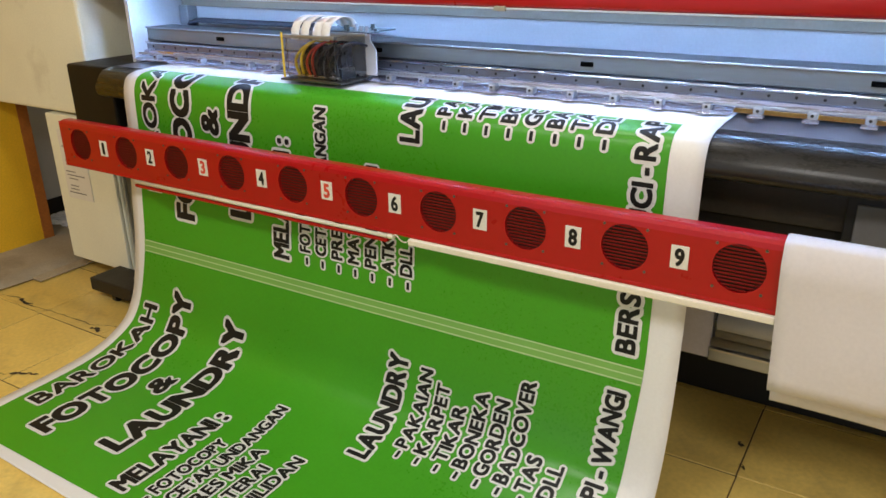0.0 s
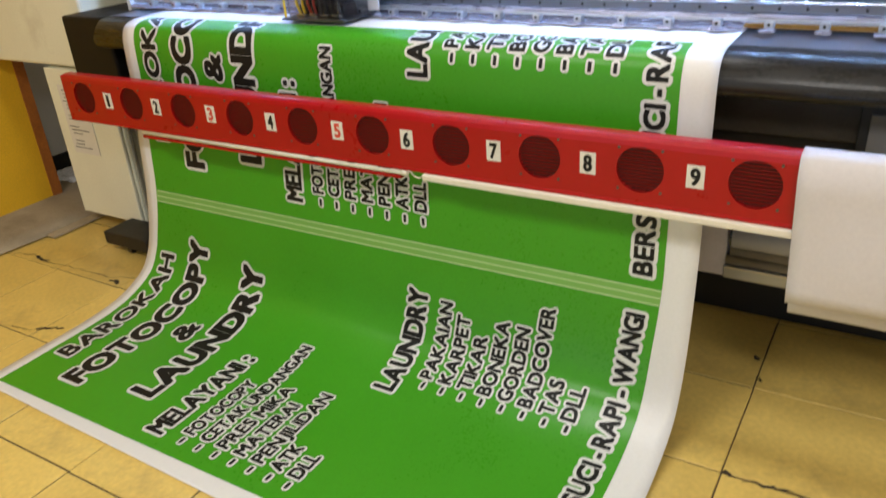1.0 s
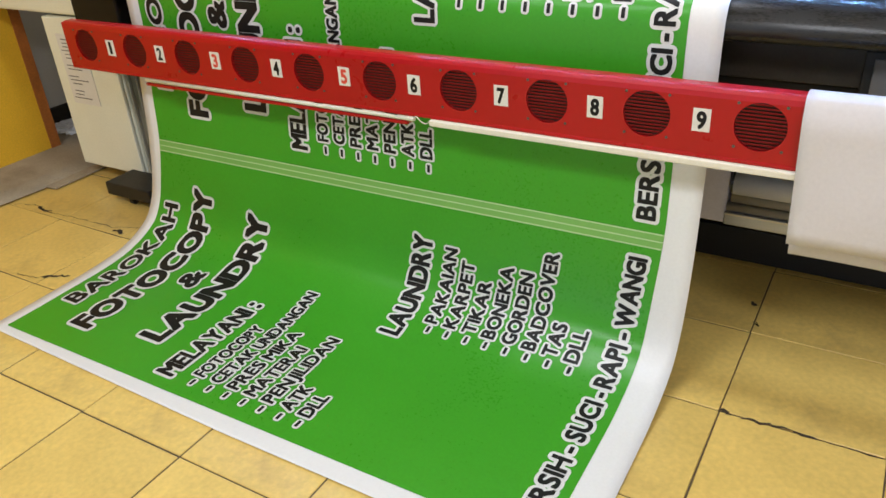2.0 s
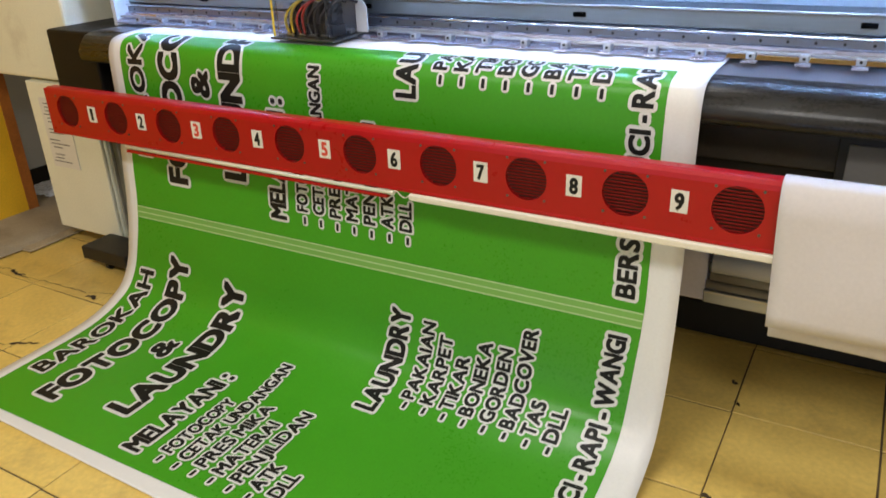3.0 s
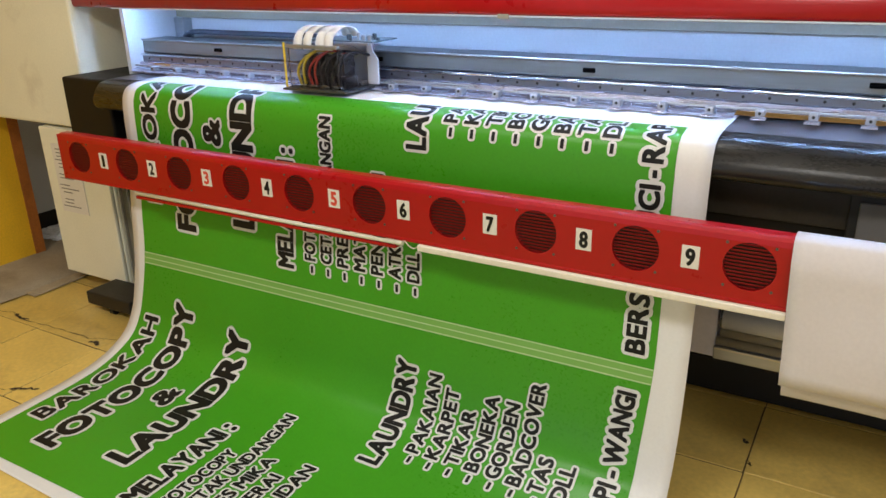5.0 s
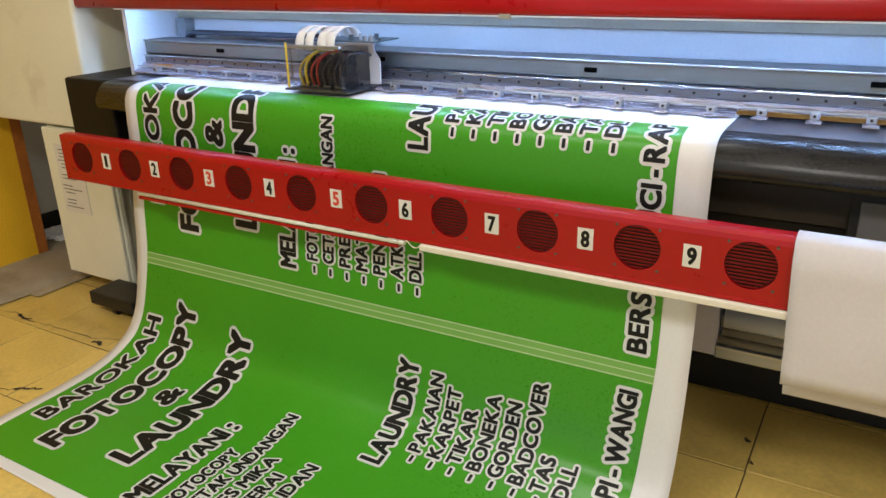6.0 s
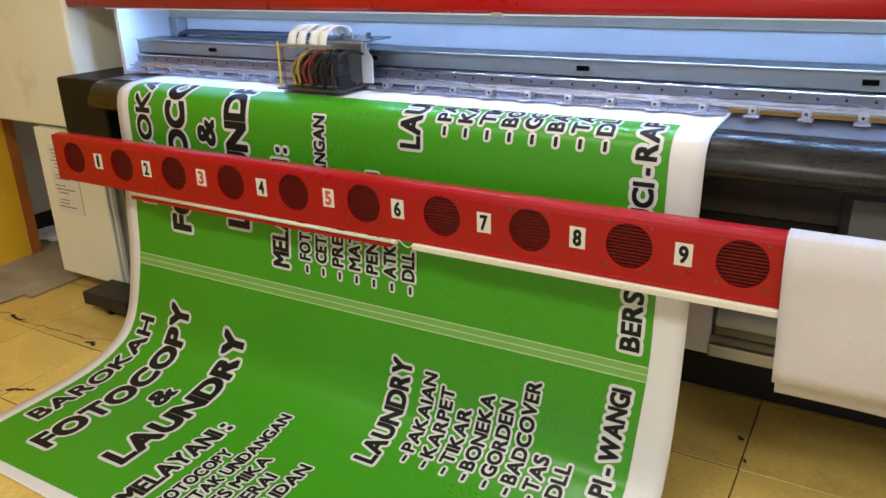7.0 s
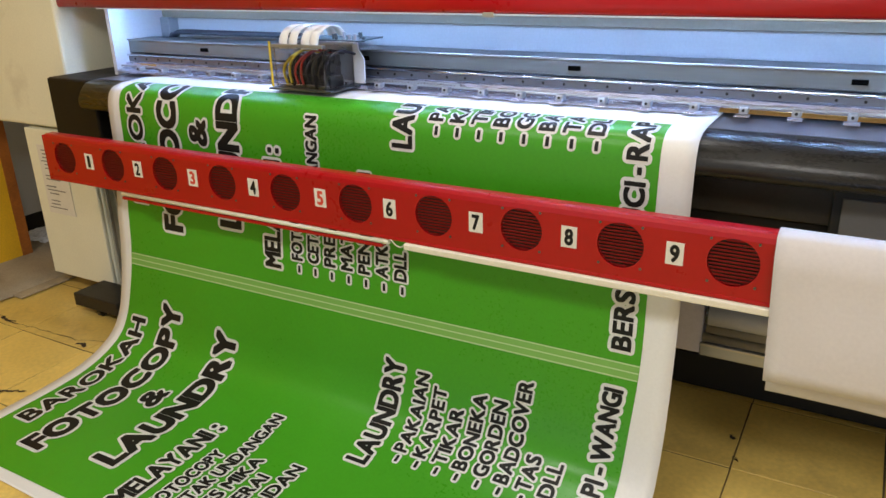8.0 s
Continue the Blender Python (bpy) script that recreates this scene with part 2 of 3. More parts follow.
# ---- room ----
def tile_floor():
    floor = tagged(part("floor", box(-6.0, 4.0, -4.4, 3.2, -0.12, -0.004), M["grout"]), "yellow glazed ceramic tile floor with dark worn joints", "floor", kind="structure")
    bm = box(-0.1975, 0.1975, -0.1975, 0.1975, -0.012, 0.0, 0.0018, 1)
    me = bpy.data.meshes.new("tile")
    bm.to_mesh(me)
    bm.free()
    me.materials.append(M["tile"])
    for i in range(-12, 5):
        for j in range(-8, 5):
            x, y = 0.010 - 0.2 + 0.4 * i, -0.05 - 0.2 + 0.4 * j
            t = new("tile", me)
            t.matrix_basis = pose(x + random.uniform(-0.0012, 0.0012), y + random.uniform(-0.0012, 0.0012), random.uniform(-0.0012, 0), random.uniform(-0.12, 0.12), random.uniform(-0.12, 0.12), random.uniform(-0.25, 0.25))
            hang(t, floor)
    rest = bmesh.new()
    for i in range(-15, 10):
        for j in range(-11, 4):
            if i in range(-12, 5) and j in range(-8, 5):
                continue
            x, y = 0.010 - 0.2 + 0.4 * i, -0.05 - 0.2 + 0.4 * j
            if x - 0.2 < -5.8 or x + 0.2 > 3.8 or y - 0.2 < -4.42 or y + 0.2 > 1.25:
                continue
            vs = [rest.verts.new((x + a * 0.1975, y + b * 0.1975, z)) for z in (-0.006, 0.0) for a, b in ((-1, -1), (1, -1), (1, 1), (-1, 1))]
            for f in ((4, 5, 6, 7), (0, 1, 5, 4), (1, 2, 6, 5), (2, 3, 7, 6), (3, 0, 4, 7)):
                rest.faces.new([vs[q] for q in f])
    tagged(part("outer_tiles", rest, M["tile"], floor), kind="stuff")
    return floor


def crack(floor, pts, w=0.006):
    bm = bmesh.new()
    fine = []
    for (x0, y0), (x1, y1) in zip(pts, pts[1:]):
        for k in range(5):
            t = k / 5
            fine.append((x0 + (x1 - x0) * t + random.uniform(-0.006, 0.006), y0 + (y1 - y0) * t + random.uniform(-0.006, 0.006)))
    fine.append(pts[-1])
    rows = []
    for i, (x, y) in enumerate(fine):
        ww = w * random.uniform(0.15, 0.85) * (0.2 if i in (0, len(fine) - 1) else 1)
        a, b = fine[max(i - 1, 0)], fine[min(i + 1, len(fine) - 1)]
        d = Vector((b[0] - a[0], b[1] - a[1], 0)).normalized()
        nrm = Vector((-d.y, d.x, 0)) * ww / 2
        rows.append((bm.verts.new(Vector((x, y, 0.0018)) + nrm), bm.verts.new(Vector((x, y, 0.0018)) - nrm)))
    for a, b in zip(rows, rows[1:]):
        bm.faces.new((a[0], b[0], b[1], a[1]))
    part("crack", bm, M["crack"], floor)


def room():
    tagged(part("wall_north", box(-6.0, 4.0, 1.25, 1.45, 0, 3.0), M["wall"]), "plain white painted back wall", "wall", kind="structure")
    tagged(part("wall_west", box(-6.0, -5.8, -4.4, 1.25, 0, 3.0), M["wall"]), "plain white painted side wall", "wall", kind="structure")
    tagged(part("wall_east", box(3.8, 4.0, -4.4, 1.25, 0, 3.0), M["wall"]), "plain white painted side wall", "wall", kind="structure")
    # front wall and its opening are unseen, added for the daylight lamp
    front = bmesh.new()
    box(-6.0, -3.2, -4.6, -4.42, 0, 3.0, bm=front)
    box(2.0, 4.0, -4.6, -4.42, 0, 3.0, bm=front)
    box(-3.2, 2.0, -4.6, -4.42, 2.6, 3.0, bm=front)
    tagged(part("wall_south", front, M["wall"]), "white front wall with a wide shop opening", "wall", kind="structure")
    tagged(part("ceiling", box(-6.0, 4.0, -4.6, 1.45, 3.0, 3.1), M["ceil"]), "plain off-white ceiling", "ceiling", kind="structure")


# ---- printed banner ----
PROFILE = [(-0.735, 0.005), (-0.69, 0.004), (-0.57, 0.004), (-0.45, 0.006), (-0.35, 0.008), (-0.25, 0.012), (-0.16, 0.025), (-0.07, 0.05), (0.0, 0.09), (0.045, 0.16), (0.075, 0.25),
           (0.10, 0.37), (0.115, 0.5), (0.125, 0.65), (0.138, 0.82), (0.142, 0.92), (0.148, 0.975), (0.165, 1.009), (0.195, 1.024), (0.25, 1.030), (0.36, 1.032), (0.5, 1.032), (0.75, 1.032)]
_arc = [0.0]
for (_a, _b), (_c, _d) in zip(PROFILE, PROFILE[1:]):
    _arc.append(_arc[-1] + math.hypot(_c - _a, _d - _b))
S0 = _arc[1]
ADVANCE = -0.004


def sheet_point(x, s, h):
    """A place h metres off the banner's face, s metres up the banner from the print's first edge."""
    q = max(0.0, min(_arc[-1] - 1e-6, s + S0 + ADVANCE))
    i = max(k for k in range(len(_arc) - 1) if _arc[k] <= q)
    t = (q - _arc[i]) / (_arc[i + 1] - _arc[i])
    p = [Vector(PROFILE[min(max(i + k, 0), len(PROFILE) - 1)]) for k in (-1, 0, 1, 2)]
    w = _arc[i + 1] - _arc[i]
    t1 = (p[2] - p[0]) / (_arc[i + 1] - _arc[max(i - 1, 0)]) * w
    t2 = (p[3] - p[1]) / (_arc[min(i + 2, len(_arc) - 1)] - _arc[i]) * w
    f = (2 * t ** 3 - 3 * t * t + 1, t ** 3 - 2 * t * t + t, -2 * t ** 3 + 3 * t * t, t ** 3 - t * t)
    pos = p[1] * f[0] + t1 * f[1] + p[2] * f[2] + t2 * f[3]
    d = (p[1] * (6 * t * t - 6 * t) + t1 * (3 * t * t - 4 * t + 1) + p[2] * (6 * t - 6 * t * t) + t2 * (3 * t * t - 2 * t)).normalized()
    nrm = Vector((-d.y, d.x))
    fold = math.exp(-((s - 0.62) / 0.22) ** 2)
    hang_part = math.exp(-((s - 1.1) / 0.4) ** 2)
    wave = 0.006 * fold * noise.noise(Vector((x * 2.6, s * 5, 0))) + 0.004 * hang_part * noise.noise(Vector((x * 1.7, s * 1.5, 4))) + 0.0022 * fold * noise.noise(Vector((x * 8, s * 8, 2))) + 0.0012 * hang_part * noise.noise(Vector((x * 11, s * 2.2, 7)))
    pos = pos + nrm * (h + wave * (1 if s > 0.2 else max(0.0, s / 0.2)))
    t = max(0.0, min(1.0, (s - 1.15) / 0.3))
    askew = 0.022 * max(0.0, min(1.0, (-0.9 - x) / 0.8)) * t * t * (3 - 2 * t)
    return Vector((x + askew, pos.x, max(pos.y, 0.0025 + h)))


def drift(x, s):
    """The print stands a little further along x up the banner, as the roll feeds askew."""
    t = max(0.0, min(1.0, (s - 0.8) / 0.3))
    return 0.017 * t * t * (3 - 2 * t)


def sheet_patch(x0, x1, s0, s1, h, nx, ns, skew=0.0, lean=0.0, printed=True):
    bm = bmesh.new()
    rows = []
    for j in range(ns + 1):
        row = []
        for i in range(nx + 1):
            x = x0 + (x1 - x0) * i / nx
            s = s0 + (s1 - s0) * j / ns
            s += skew * (0.5 - i / nx) * (1 - j / ns)
            s += lean * i / nx
            row.append(bm.verts.new(sheet_point(x + (0.6 * drift(x, s) if printed else 0.0), s, h)))
        rows.append(row)
    for a, b in zip(rows, rows[1:]):
        for i in range(nx):
            bm.faces.new((a[i], a[i + 1], b[i + 1], b[i]))
    return bm


PRINT_END = 1.735
CUTS = [0.36 + 0.03 * k for k in range(22)] + [1.1 + 0.1 * k for k in range(5)] + [1.55 + 0.01 * k for k in range(20)]


def flat_letters(text, x_base, cap, s0, s1):
    """The letters of a line as lists of flat points (x, s) and triangles, cut where the banner bends."""
    letters, width = typeset(text, 0.0)
    out = []
    for vs, fs in letters:
        bm = bmesh.new()
        made = [bm.verts.new((x_base - v * cap, s0 + u / width * (s1 - s0), 0)) for u, v in vs]
        for f in fs:
            try:
                bm.faces.new([made[i] for i in f])
            except ValueError:
                pass
        bmesh.ops.triangulate(bm, faces=bm.faces[:])
        lo, hi = min(v.co.y for v in bm.verts), max(v.co.y for v in bm.verts)
        for c in CUTS:
            if lo < c < hi:
                bmesh.ops.bisect_plane(bm, geom=bm.verts[:] + bm.edges[:] + bm.faces[:], plane_co=(0, c, 0), plane_no=(0, 1, 0))
        if hi > PRINT_END - 0.012:
            bmesh.ops.bisect_plane(bm, geom=bm.verts[:] + bm.edges[:] + bm.faces[:], plane_co=(0, PRINT_END - 0.012, 0), plane_no=(0, 1, 0), clear_outer=True)
        bmesh.ops.triangulate(bm, faces=bm.faces[:])
        bm.verts.index_update()
        out.append(([(v.co.x, v.co.y) for v in bm.verts], [tuple(v.index for v in f.verts) for f in bm.faces]))
        bm.free()
    return [o for o in out if o[1]]


def spread(shapes, moves, h, step, material, parent, name):
    """Bends flat letters onto the banner, thickened by repeating each a little aside, every repeat a hair higher."""
    vs, fs = [], []
    n = 0
    for pts, tris in shapes:
        for dx, ds in moves:
            base = len(vs)
            vs += [sheet_point(x + dx + drift(x, q), q + ds, h + n * step) for x, q in pts]
            fs += [tuple(base + i for i in t) for t in tris]
            if n:
                a, b = tris[0][:2]
                fs.append((base - len(pts) + a, base + a, base + b))
            n += 1
    me = bpy.data.meshes.new(name)
    me.from_pydata(vs, [], fs)
    me.materials.append(material)
    ob = new(name, me)
    hang(ob, parent)
    return ob


def square_moves(r):
    return [(-r, -r), (r, -r), (r, r), (-r, r), (0, -r), (r, 0), (0, r), (-r, 0)]


def round_moves(r, k):
    return [(r * math.cos(2 * math.pi * i / k), r * math.sin(2 * math.pi * i / k)) for i in range(k)]


LINES = [("BAROKAH", -2.105, 0.067, 0.212, 0.790), ("FOTOCOPY", -1.930, 0.085, 0.125, 0.872), ("&", -1.789, 0.078, 0.455, 0.545),
         ("LAUNDRY", -1.644, 0.088, 0.180, 0.827), ("MELAYANI", -1.466, 0.065, 0.068, 0.437), (":", -1.466, 0.065, 0.462, 0.478), ("LAUNDRY", -0.947, 0.066, 0.525, 0.892),
         ("BERSIH", -0.264, 0.050, 0.045, 0.284), ("-", -0.264, 0.050, 0.305, 0.327), ("SUCI", -0.264, 0.050, 0.351, 0.505), ("-", -0.264, 0.050, 0.524, 0.542),
         ("RAPI", -0.264, 0.050, 0.560, 0.705), ("-", -0.264, 0.050, 0.724, 0.744), ("WANGI", -0.264, 0.050, 0.760, 0.968)]
for _k, (_w, _e) in enumerate((("FOTOCOPY", 0.384), ("CETAK UNDANGAN", 0.591), ("PRES MIKA", 0.412), ("MATERAI", 0.357), ("PENJILIDAN", 0.436), ("ATK", 0.216), ("DLL", 0.206))):
    LINES += [(_w, -1.372 + 0.0675 * _k, 0.042, 0.110, _e), ("-", -1.372 + 0.0675 * _k, 0.042, 0.068, 0.091)]
for _k, (_w, _e) in enumerate((("PAKAIAN", 0.871), ("KARPET", 0.841), ("TIKAR", 0.790), ("BONEKA", 0.853), ("GORDEN", 0.849), ("BADCOVER", 0.927), ("TAS", 0.723), ("DLL", 0.720))):
    LINES += [(_w, -0.852 + 0.0671 * _k, 0.042, 0.610, _e), ("-", -0.852 + 0.0671 * _k, 0.042, 0.572, 0.595)]


def banner():
    b = thing("printed_banner", (-1.2, -0.4, 0.0), "green printed vinyl banner with black outlined words, draped onto the floor", "banner")
    body = part("vinyl_sheet", sheet_patch(-2.262, -0.131, -0.04, 2.2, 0.0, 60, 260, 0.05, printed=False), M["vinyl"], b, "white unprinted vinyl", True)
    sol = body.modifiers.new("thickness", "SOLIDIFY")
    sol.thickness, sol.offset = 0.0008, -1
    part("green_print", sheet_patch(-2.210, -0.226, 0.016, PRINT_END, 0.0016, 60, 220), M["green"], b, "flat green printed ground", True)
    for k, (a, c, m) in enumerate(((0.994, 1.040, "pale"), (0.994, 0.9982, "line"), (1.015, 1.019, "line"), (1.0358, 1.040, "line"))):
        part("stripe" if k == 0 else "fine_line", sheet_patch(-2.210, -0.226, a, c, 0.0022 + 0.0006 * (k > 0), 60, 4, lean=0.008), M[m], b, "pale green printed stripe" if k == 0 else "", True)
    for copy in (0, 1):
        for text, x, cap, s0, s1 in LINES:
            o = 1.038 * copy
            if s0 + o > PRINT_END - 0.005:
                continue
            shapes = flat_letters(text, x, cap, s0 + o + 0.03 * cap, s1 + o - 0.03 * cap)
            if not shapes:
                continue
            rim = 0.0180 if cap > 0.08 else 0.0125 if cap > 0.049 else 0.0090
            thick = 0.072 if cap > 0.08 else 0.050
            for k, letter in enumerate(shapes):
                edge = spread([letter], [(0, 0)] + round_moves(rim, 22), 0.0028 + 0.0004 * (k % 2), 0.000006, M["white_ink"], b, "letter_outline")
                spread([letter], square_moves(thick * cap), 0.0042, 0.00002, M["black_ink"], edge, "letter")
    return b


# ---- drying fan bar ----
FAN = 0.26


def fan_panel(x0, x1, z0, z1, y, holes, r, zc):
    """A flat panel with round holes."""
    bm = bmesh.new()
    half = 0.068
    edge = [x0]
    for c in holes:
        edge += [c - half, c + half]
    edge.append(x1)

    def quad(a, b, c, d):
        bm.faces.new([bm.verts.new((p[0], y, p[1])) for p in (a, b, c, d)])
    for a, b in zip(edge[0::2], edge[1::2]):
        quad((a, z0), (b, z0), (b, z1), (a, z1))
    for c in holes:
        n = 40
        ring, rim, deep = [], [], []
        for k in range(n):
            t = 2 * math.pi * k / n
            dx, dz = math.cos(t), math.sin(t)
            f = min(half / max(abs(dx), 1e-6), ((z1 - zc) if dz > 0 else (zc - z0)) / max(abs(dz), 1e-6))
            ring.append(bm.verts.new((c + dx * f, y, zc + dz * f)))
            rim.append(bm.verts.new((c + dx * r, y, zc + dz * r)))
            deep.append(bm.verts.new((c + dx * r, y + 0.012, zc + dz * r)))
        for k in range(n):
            m = (k + 1) % n
            bm.faces.new((ring[k], ring[m], rim[m], rim[k]))
            bm.faces.new((rim[k], rim[m], deep[m], deep[k]))
        for sx in (-1, 1):
            for zz in (z0, z1):
                cs = sorted((v for v in ring if (v.co.x - c) * sx > 0 and (v.co.z - zc) * (zz - zc) > 0), key=lambda v: (v.co.x - c - sx * half) ** 2 + (v.co.z - zz) ** 2)[:2]
                if (cs[0].co - cs[1].co).length > 1e-5:
                    bm.faces.new((cs[0], bm.verts.new((c + sx * half, y, zz)), cs[1]))
    bmesh.ops.remove_doubles(bm, verts=bm.verts[:], dist=1e-5)
    return bm


def flat_text(text, x, z, y, height, width, stroke, material, parent, name):
    letters, w = typeset(text, 0.0)
    vs, fs = [], []
    for k, (dx, dz) in enumerate([(0, 0)] + round_moves(stroke, 8)):
        for pts, tris in letters:
            base = len(vs)
            if k:
                fs.append((base - len(pts) + tris[0][0], base + tris[0][0], base + tris[0][1]))
            vs += [(x - width / 2 + u / w * width + dx, y - 0.00002 * k, z - height / 2 + v * height + dz) for u, v in pts]
            fs += [tuple(base + i for i in t) for t in tris]
    me = bpy.data.meshes.new(name)
    me.from_pydata(vs, [], fs)
    me.materials.append(material)
    ob = new(name, me)
    hang(ob, parent)
    return ob


def fan_bar():
    z0, z1, zc = 0.699, 0.860, 0.781
    b = thing("drying_fan_bar", (-0.9, 0.05, 0.70), "long red metal drying fan bar with numbered round grilles", "fan bar")
    shell = extrude_x([(0.004, z0), (0.0, z0 + 0.0), (0.0, z1 - 0.022), (0.003, z1 - 0.010), (0.010, z1 - 0.003), (0.018, z1), (0.046, z1), (0.052, z1 - 0.008), (0.052, z0)][2:] + [(0.018, z0), (0.018, z1 - 0.022)], -2.452, 0.72)
    part("housing", shell, M["red"], b)
    holes = [FAN * k for k in range(-9, 3)]
    panel = part("front_panel", fan_panel(-2.452, 0.72, z0, z1 - 0.022, 0.0, holes, 0.0575, zc), M["red"], b)
    part("bottom_lip", box(-2.452, 0.72, -0.002, 0.052, z0 - 0.010, z0, 0.002), M["red"], b)
    part("end_cap", box(-2.458, -2.452, 0.002, 0.052, z0, z1 - 0.004, 0.002), M["red"], b)
    slats = {}
    for c in holes:
        # black disc stands for the shade in the gaps behind the slats
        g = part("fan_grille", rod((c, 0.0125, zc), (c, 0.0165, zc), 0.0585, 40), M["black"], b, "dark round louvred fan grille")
        for k in range(-6, 7):
            if k not in slats:
                w = math.sqrt(max(0.0572 ** 2 - (abs(k) * 0.0086 + 0.002) ** 2, 1e-5))
                bm = box(-w, w, -0.0010, 0.0010, -0.0024, 0.0024, 0.0006, 1)
                me = bpy.data.meshes.new("slat")
                bm.to_mesh(me)
                bm.free()
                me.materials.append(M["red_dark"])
                slats[k] = me
            s = new("slat", slats[k])
            s.matrix_basis = pose(c, 0.0030, zc + 0.0086 * k, 12)
            hang(s, g)
        for sx, sz in ((-1, -1), (-1, 1), (1, -1), (1, 1)):
            part("screw", rod((c + sx * 0.052, -0.002, zc + sz * 0.052), (c + sx * 0.052, 0.004, zc + sz * 0.052), 0.0035, 10), M["alu_dark"], b)
    for k in range(9):
        x = FAN * (k - 8.5) + (0.005, -0.002, 0.0, 0.002, 0.004, -0.012, 0.0, 0.0, 0.0)[k]
        lab = part("number_label", box(x - 0.0205, x + 0.0205, -0.0012, 0.001, zc - 0.027, zc + 0.029), M["label"], b, "white number sticker")
        flat_text(str(k + 1), x, zc + 0.001, -0.0018, 0.039, 0.010 if k == 0 else 0.019, 0.0022, M["red_ink"] if k in (2, 4) else M["black_ink"], lab, "digit")
    # lamp tubes hung under the bar, in two lengths with a gap
    part("tube", rod((-2.06, 0.006, 0.680), (-0.945, 0.006, 0.680), 0.0085), M["tube"], b, "cream tube with a loose end", True)
    part("lower_lip", box(-2.06, -0.955, -0.001, 0.05, 0.660, 0.670, 0.002), M["red"], b)
    part("tube", box(-0.875, 0.72, -0.012, 0.03, 0.6695, 0.6885, 0.004), M["tube"], b, "cream square lamp tube")
    part("tube_cap", rod((-0.948, 0.006, 0.680), (-0.93, 0.0, 0.680), 0.010, r2=0.006), M["tube"], b)
    for x, w in ((-1.28, 0.035), (-1.13, 0.03), (-1.01, 0.045)):
        part("tube_clip", box(x - w / 2, x + w / 2, 0.0, 0.02, 0.684, 0.6895, 0.001), M["black"], b)
    part("loose_wire", sweep([(-0.935, 0.0, 0.682), (-0.92, -0.004, 0.690), (-0.905, -0.002, 0.676), (-0.89, 0.0, 0.672), (-0.877, 0.004, 0.682)], 0.0016, 6), M["tube"], b)
    for x in (-2.36, 0.62):
        part("bracket", box(x - 0.02, x + 0.02, 0.052, 0.335, 0.74, 0.79, 0.003), M["black"], b)
    return b


def draped_paper():
    """Sheets of white paper folded over the end of the fan bar."""
    def flap(prof, x0, x1, bottom_skew, amp, seed):
        bm = bmesh.new()
        rows = []
        for i in range(25):
            u = i / 24
            x = x0 + (x1 - x0) * u
            row = []
            for j, (y, z) in enumerate(prof):
                f = max(0.0, (0.86 - z) / 0.35)
                row.append(bm.verts.new((x + bottom_skew * f, y + amp * f * noise.noise(Vector((x * 4, z * 4, seed))) - 0.012 * f, z + 0.01 * f * u * (1 if j < 4 else 0))))
            rows.append(row)
        for a, b in zip(rows, rows[1:]):
            for j in range(len(prof) - 1):
                bm.faces.new((a[j], b[j], b[j + 1], a[j + 1]))
        return bm
    p = thing("draped_paper", (0.4, 0.0, 0.46), "white paper sheets folded over the end of the red fan bar", "paper")
    front = [(-0.012 - 0.001 * k, 0.517 + 0.0335 * k) for k in range(10)] + [(-0.010, 0.842), (-0.005, 0.857), (0.005, 0.8635), (0.03, 0.866), (0.052, 0.8635), (0.060, 0.84), (0.062, 0.6)]
    a = part("upper_sheet", flap(front, 0.084, 0.80, 0.012, 0.022, 1), M["paper"], p, "", True)
    back = [(0.020 - 0.0015 * k, 0.476 + 0.03 * k) for k in range(8)] + [(-0.006, 0.71)]
    c = part("lower_sheet", flap(back, 0.088, 0.80, 0.012, 0.018, 5), M["paper"], p, "", True)
    for o in (a, c):
        o.modifiers.new("thickness", "SOLIDIFY").thickness = 0.0008
    return p


